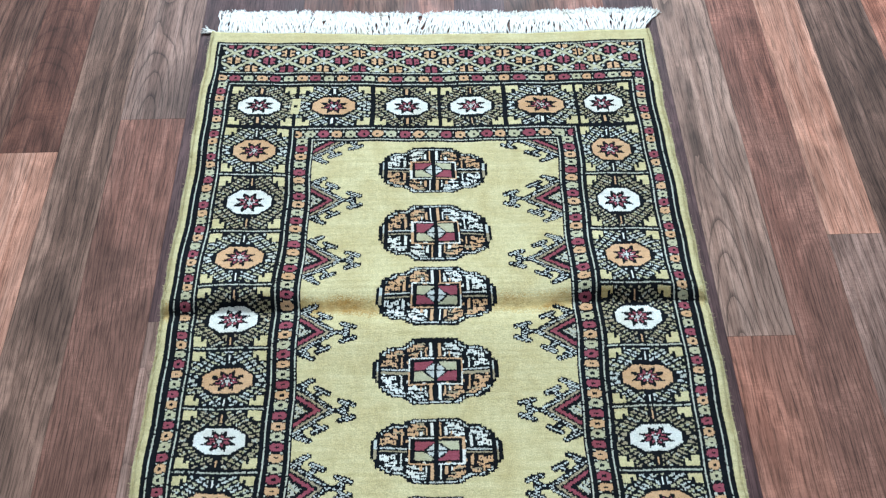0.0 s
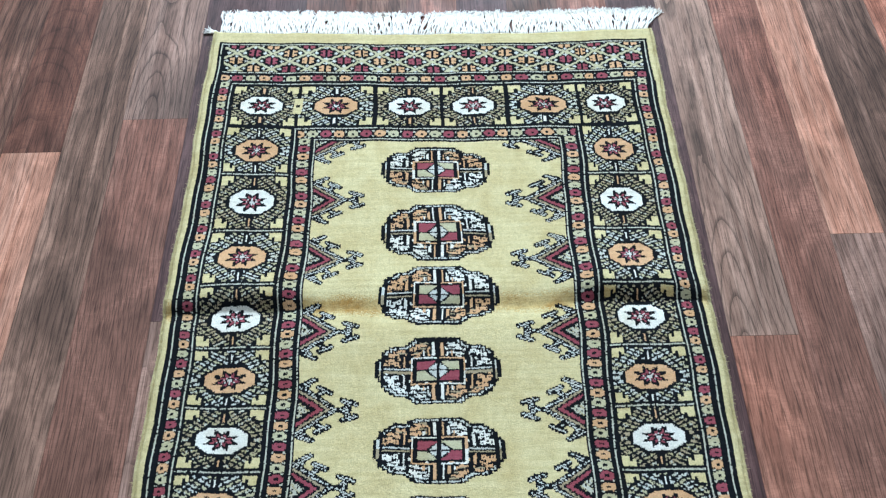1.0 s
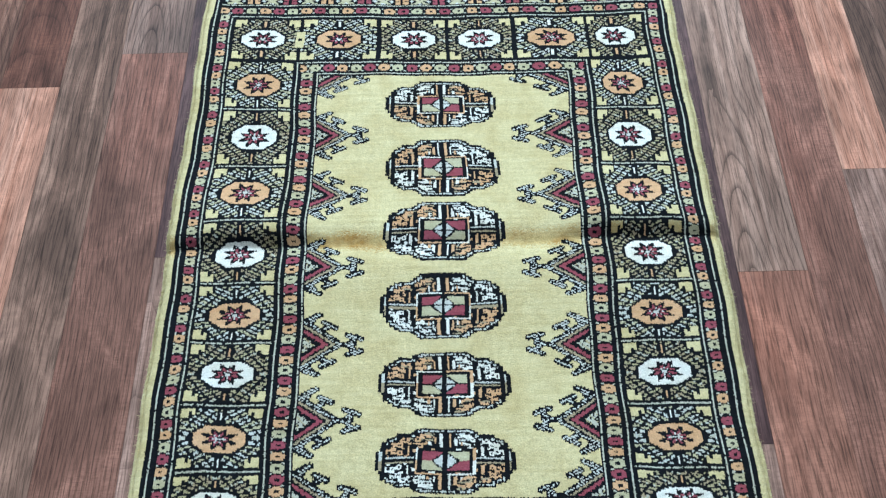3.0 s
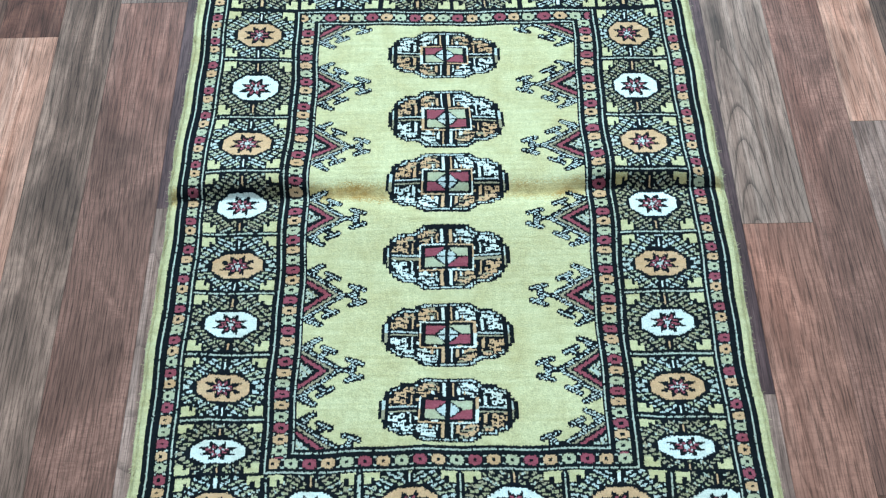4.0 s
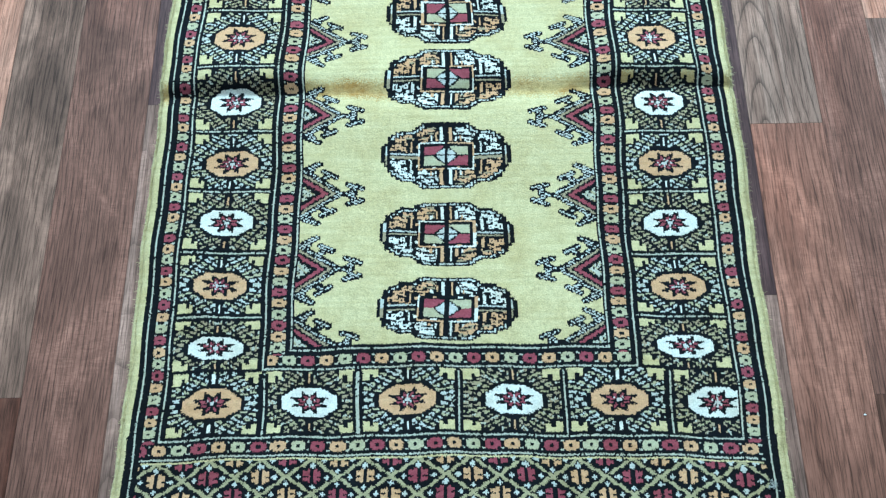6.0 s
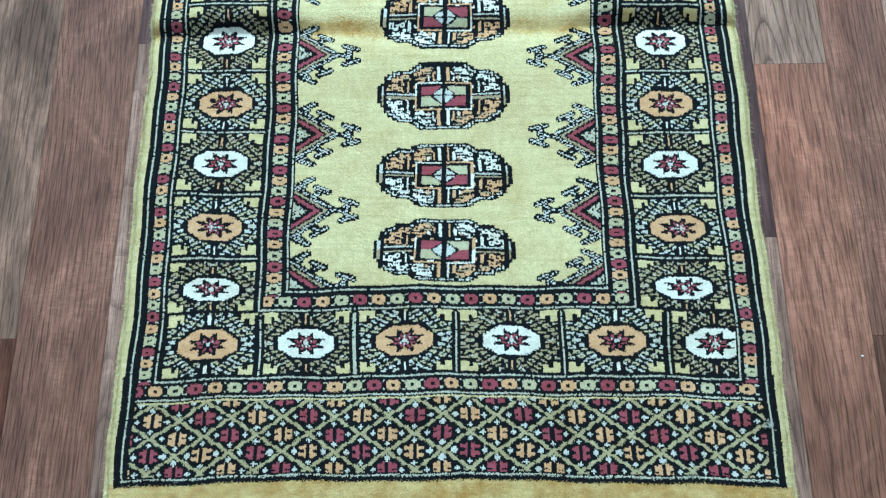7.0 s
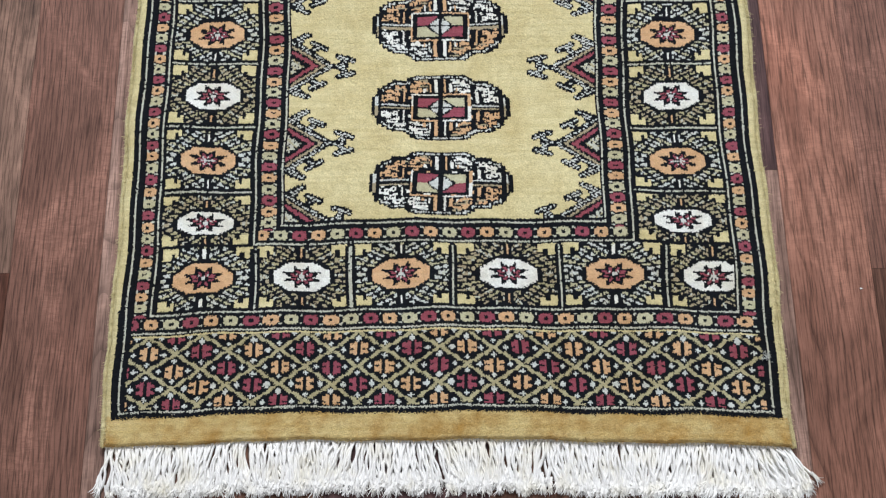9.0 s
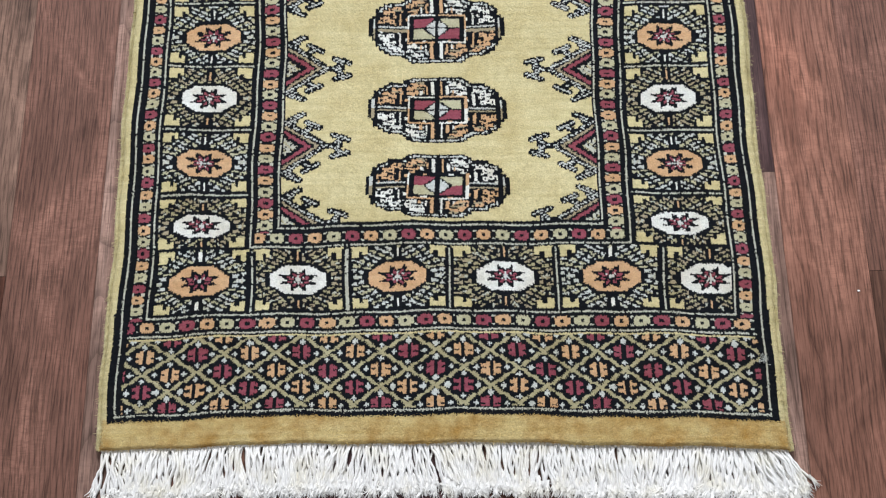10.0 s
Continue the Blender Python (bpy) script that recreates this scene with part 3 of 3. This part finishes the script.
PART, DYE = part_id.reshape(-1), dye.reshape(-1)

rug = tagged(new("rug"), "gold hand-knotted wool rug with black patterned borders on the laminate floor", "rug")
PART_LABELS = {
    "field": "plain gold wool field with hooked triangles along its sides",
    "medallion": "black outlined medallion in orange and white quarters",
    "end_panel": "black panel with a gold diamond lattice",
    "guard_stripe": "narrow black stripe of small red, orange and green flowers",
    "divider": "thin black and cream line between border panels",
    "border_panel": "black speckled square with a star in an octagon",
    "edge_band": "plain gold wool edge",
}


def grid_part(name, faces, colours):
    used, inverse = np.unique(faces.reshape(-1), return_inverse=True)
    me = bpy.data.meshes.new(name)
    n = len(faces)
    me.vertices.add(len(used))
    me.vertices.foreach_set("co", VERTS[used].astype(np.float32).reshape(-1))
    me.loops.add(n * 4)
    me.loops.foreach_set("vertex_index", inverse.astype(np.int32).reshape(-1))
    me.polygons.add(n)
    me.polygons.foreach_set("loop_start", np.arange(0, n * 4, 4, dtype=np.int32))
    for w in WOOLS:
        me.materials.append(w)
    me.polygons.foreach_set("material_index", colours.astype(np.int32))
    me.update(calc_edges=True)
    me.shade_smooth()
    ob = new(name, me)
    ob.parent = rug
    return tagged(ob, PART_LABELS[name])


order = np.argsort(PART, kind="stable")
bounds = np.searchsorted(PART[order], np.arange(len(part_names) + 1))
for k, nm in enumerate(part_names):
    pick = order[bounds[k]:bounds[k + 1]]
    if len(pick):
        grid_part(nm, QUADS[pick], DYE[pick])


# overcast side edges: wool wrapped round the outer cords
def tube(path, radii, sides=6):
    verts, faces = [], []
    n = len(path)
    for i, p in enumerate(path):
        a, b = Vector(path[max(i - 1, 0)]), Vector(path[min(i + 1, n - 1)])
        t = (b - a).normalized()
        s = t.cross(Vector((0, 0, 1)))
        s = s.normalized() if s.length > 1e-4 else Vector((1, 0, 0))
        u = s.cross(t)
        for k in range(sides):
            w = 2 * math.pi * k / sides
            verts.append(tuple(Vector(p) + radii[i] * (math.cos(w) * s + math.sin(w) * u)))
    for i in range(n - 1):
        for k in range(sides):
            faces.append((i * sides + k, i * sides + (k + 1) % sides, (i + 1) * sides + (k + 1) % sides, (i + 1) * sides + k))
    faces.append(tuple(range(sides - 1, -1, -1)))
    faces.append(tuple(range((n - 1) * sides, n * sides)))
    return verts, faces


for sgn in (-1, 1):
    path, radii = [], []
    steps = 1100
    for i in range(steps):
        y = Y_MIN + (Y_MAX - Y_MIN) * i / (steps - 1)
        wx, wy = warp(sgn * 304.5 + rng.gauss(0, 0.12), y)
        path.append((float(wx), float(wy), 0.0032 + max(0.0, float(height(np.float64(sgn * 296.0), np.float64(y))) - 0.007) * 0.7))
        radii.append(0.0024 + 0.00012 * math.sin(i * 2.1) + 0.0003 * math.sin(i / 9.0 + sgn) + rng.uniform(-0.0002, 0.0002))
    v, f = tube(path, radii, 7)
    mesh_ob("selvedge", v, f, WOOLS[GOLD], rug, "overcast gold wool side edge", smooth=True)



def pile_fuzz(x, y, lean_x, lean_y, length, dye_index, label):
    """Loose ends of wool standing out of the pile: one thin blade at each chart point, leaning its own way."""
    n = len(x)
    wx, wy = warp(x, y)
    wz = height(np.clip(x, X_MIN + 1.5, X_MAX - 1.5), np.clip(y, Y_MIN + 1.5, Y_MAX - 1.5)) - 0.0012
    turn = nrng.uniform(0, math.tau, n)
    half = 0.00022
    base = np.stack([wx, wy, wz], axis=-1)
    side = np.stack([np.cos(turn) * half, np.sin(turn) * half, np.zeros(n)], axis=-1)
    tip = base + np.stack([lean_x * length, lean_y * length, length * nrng.uniform(0.35, 0.8, n)], axis=-1)
    mid = (base + tip) / 2 + np.stack([nrng.normal(0, 0.0003, n), nrng.normal(0, 0.0003, n), np.full(n, 0.0004)], axis=-1)
    verts = np.stack([base - side, base + side, mid - side * 0.8, mid + side * 0.8, tip], axis=1).reshape(-1, 3)
    k = np.arange(n) * 5
    quads, tris = np.stack([k, k + 1, k + 3, k + 2], axis=-1), np.stack([k + 2, k + 3, k + 4], axis=-1)
    tagged(mesh_ob("pile_fuzz", verts.tolist(), quads.tolist() + tris.tolist(), WOOLS[dye_index], rug), label, kind="stuff")


for sgn in (-1, 1):
    n = 9000
    pile_fuzz(sgn * nrng.uniform(298, 305.5, n), nrng.uniform(-4, 900, n), sgn * np.abs(nrng.normal(0.45, 0.4, n)), nrng.normal(-0.2, 0.4, n), nrng.uniform(0.0018, 0.0042, n), GOLD, "soft gold wool fibres along the side edge")
# near-end fibres carry the band's painted shade
n = 22000
pile_fuzz(nrng.uniform(-303, 303, n), nrng.uniform(-4.5, 21, n), nrng.normal(0, 0.4, n), nrng.normal(-0.35, 0.35, n), nrng.uniform(0.0015, 0.0036, n), SHADED_GOLD, "soft gold wool fibres of the near end, darkened by painted shade")
n = 7000
pile_fuzz(nrng.uniform(-303, 303, n), nrng.uniform(882, 900, n), nrng.normal(0, 0.4, n), nrng.normal(-0.35, 0.35, n), nrng.uniform(0.0015, 0.0032, n), GOLD, "soft gold wool fibres of the far end")
n = 3500
pile_fuzz(nrng.uniform(-297, 297, n), nrng.uniform(20.5, 23.5, n), nrng.normal(0, 0.3, n), nrng.normal(-0.7, 0.3, n), nrng.uniform(0.0015, 0.0034, n), BLACK, "ragged black wool tips over the gold end")

# fringes of cotton cords, thinner and frayed towards their tips
frng = random.Random(21)


def fringe_end(y_chart, direction, length, strands):
    # the knotted edge that the cords come out of
    path = [tuple(float(c) for c in warp(-302 + 604 * i / 400, y_chart)) + (0.0022 + 0.0004 * math.sin(i * 2.4),) for i in range(401)]
    v, f = tube(path, [0.0015 + 0.0005 * math.sin(i * 2.2) + frng.uniform(-0.0003, 0.0004) for i in range(401)], 6)
    fringe = mesh_ob("fringe", v, f, COTTON, rug, "white cotton cord fringe", smooth=True)
    lean = 0.0
    tips = []
    for i in range(strands):
        xs = -301 + 602 * (i + 0.5) / strands + frng.uniform(-0.5, 0.5)
        lean = 0.13 * math.sin(xs / 23.0 + y_chart) + 0.08 * math.sin(xs / 9.0 + 2.0) + 0.12 * math.sin(xs / 57.0 + 1.0)
        edge_pull = (xs / 302) ** 9 * 0.45
        bx, by = (float(c) for c in warp(xs, y_chart))
        ln = length * frng.uniform(0.86, 1.07) / 1000
        ang = lean + frng.gauss(0, 0.06) + edge_pull
        if direction > 0 and i in (0, 1, 2):
            ang, ln = -1.1 - 0.16 * i, ln * 0.45
        bend = frng.gauss(0, 0.28)
        path, radii = [], []
        n = 9
        px, py, pz = bx, by, 0.0026
        lift = frng.uniform(0.0, 0.0022)
        for k in range(n):
            s = k / (n - 1)
            path.append((px, py, 0.0016 + (pz - 0.0016) * (1 - s) + lift * math.sin(math.pi * min(1.0, s * 1.15))))
            radii.append((0.00122 if s < 0.74 else 0.00122 + 0.0009 * (s - 0.72) / 0.28) * (1 if s < 0.97 else 0.55) * frng.uniform(0.93, 1.07))
            a = ang + bend * (s - 0.4) + 0.26 * math.sin(s * 9.0 + i * 1.7) + frng.gauss(0, 0.08)
            px += math.sin(a) * ln / (n - 1)
            py += direction * math.cos(a) * ln / (n - 1)
        v, f = tube(path, radii, 6)
        mesh_ob("fringe_cord", v, f, COTTON, fringe, smooth=True)
        tips.append((path[-1], a))
    # cords of the lower layer, hidden for the most part
    uv, uf = [], []
    for i in range(420):
        xs = frng.uniform(-300, 300)
        bx, by = (float(c) for c in warp(xs, y_chart))
        a = frng.gauss(0, 0.20) + 0.16 * math.sin(xs / 23.0 + y_chart)
        ln = length * frng.uniform(0.8, 1.0) / 1000
        pts = [(bx + math.sin(a + 0.3 * (s - 0.5)) * ln * s, by + direction * math.cos(a) * ln * s, 0.0010) for s in (0, 0.2, 0.4, 0.6, 0.8, 1.0)]
        v, f = tube(pts, [0.0011, 0.0011, 0.0011, 0.0011, 0.0014, 0.0008], 5)
        k = len(uv)
        uv += v
        uf += [tuple(q + k for q in t) for t in f]
        tips.append((pts[-1], a))
    tagged(mesh_ob("under_layer", uv, uf, COTTON, fringe, smooth=True), "white cotton cords lying beneath", kind="stuff")
    # loose fibres at the cut tips
    fv, ff = [], []
    for (tx, ty, tz), a in tips:
        for _ in range(14):
            b = a + frng.gauss(0, 0.45)
            ln = frng.uniform(0.002, 0.009)
            s0 = -0.006
            p0 = (tx + math.sin(a) * s0 + frng.uniform(-0.0012, 0.0012), ty + direction * math.cos(a) * s0, tz + frng.uniform(0, 0.001))
            p1 = (tx + math.sin(b) * ln * 0.4, ty + direction * math.cos(b) * ln * 0.4, tz + frng.uniform(0, 0.002))
            p2 = (tx + math.sin(b) * ln, ty + direction * math.cos(b) * ln, 0.0008 + frng.uniform(0, 0.002))
            v, f = tube([p0, p1, p2], [0.0006, 0.00045, 0.0002], 3)
            k = len(fv)
            fv += v
            ff += [tuple(q + k for q in t) for t in f]
    tagged(mesh_ob("fray", fv, ff, COTTON, fringe), "frayed white cotton fibres", kind="stuff")


fringe_end(-4.6, -1, 40.5, 300)
fringe_end(900.4, 1, 41.5, 300)

# a tuft of pale lint caught on the border
lv, lf = [], []
for _ in range(40):
    a = frng.uniform(0, math.tau)
    q = Vector((0.2875 + frng.gauss(0, 0.0022), 0.0640 + frng.gauss(0, 0.0018), 0.0078))
    w = Vector((math.cos(a), math.sin(a), 0)) * frng.uniform(0.001, 0.004)
    v, f = tube([q, q + w * 0.5 + Vector((0, 0, 0.0008)), q + w], [0.00022, 0.00022, 0.00012], 3)
    k = len(lv)
    lv += v
    lf += [tuple(i + k for i in t) for t in f]
tagged(mesh_ob("lint", lv, lf, WOOLS[SILVER]), "small tuft of pale grey lint lying on the rug", "lint")

# a crumb of plaster on the floor
bm = bmesh.new()
bmesh.ops.create_icosphere(bm, subdivisions=1, radius=0.0009)
for vert in bm.verts:
    vert.co = Vector((vert.co.x * 1.6, vert.co.y, vert.co.z * 0.5)) * frng.uniform(0.8, 1.2)
me = bpy.data.meshes.new("crumb")
bm.to_mesh(me)
bm.free()
me.materials.append(FLECK)
crumb = tagged(new("crumb", me), "tiny white crumb lying on the laminate floor", "crumb")
crumb.location = (0.384, 0.126, 0.0005)
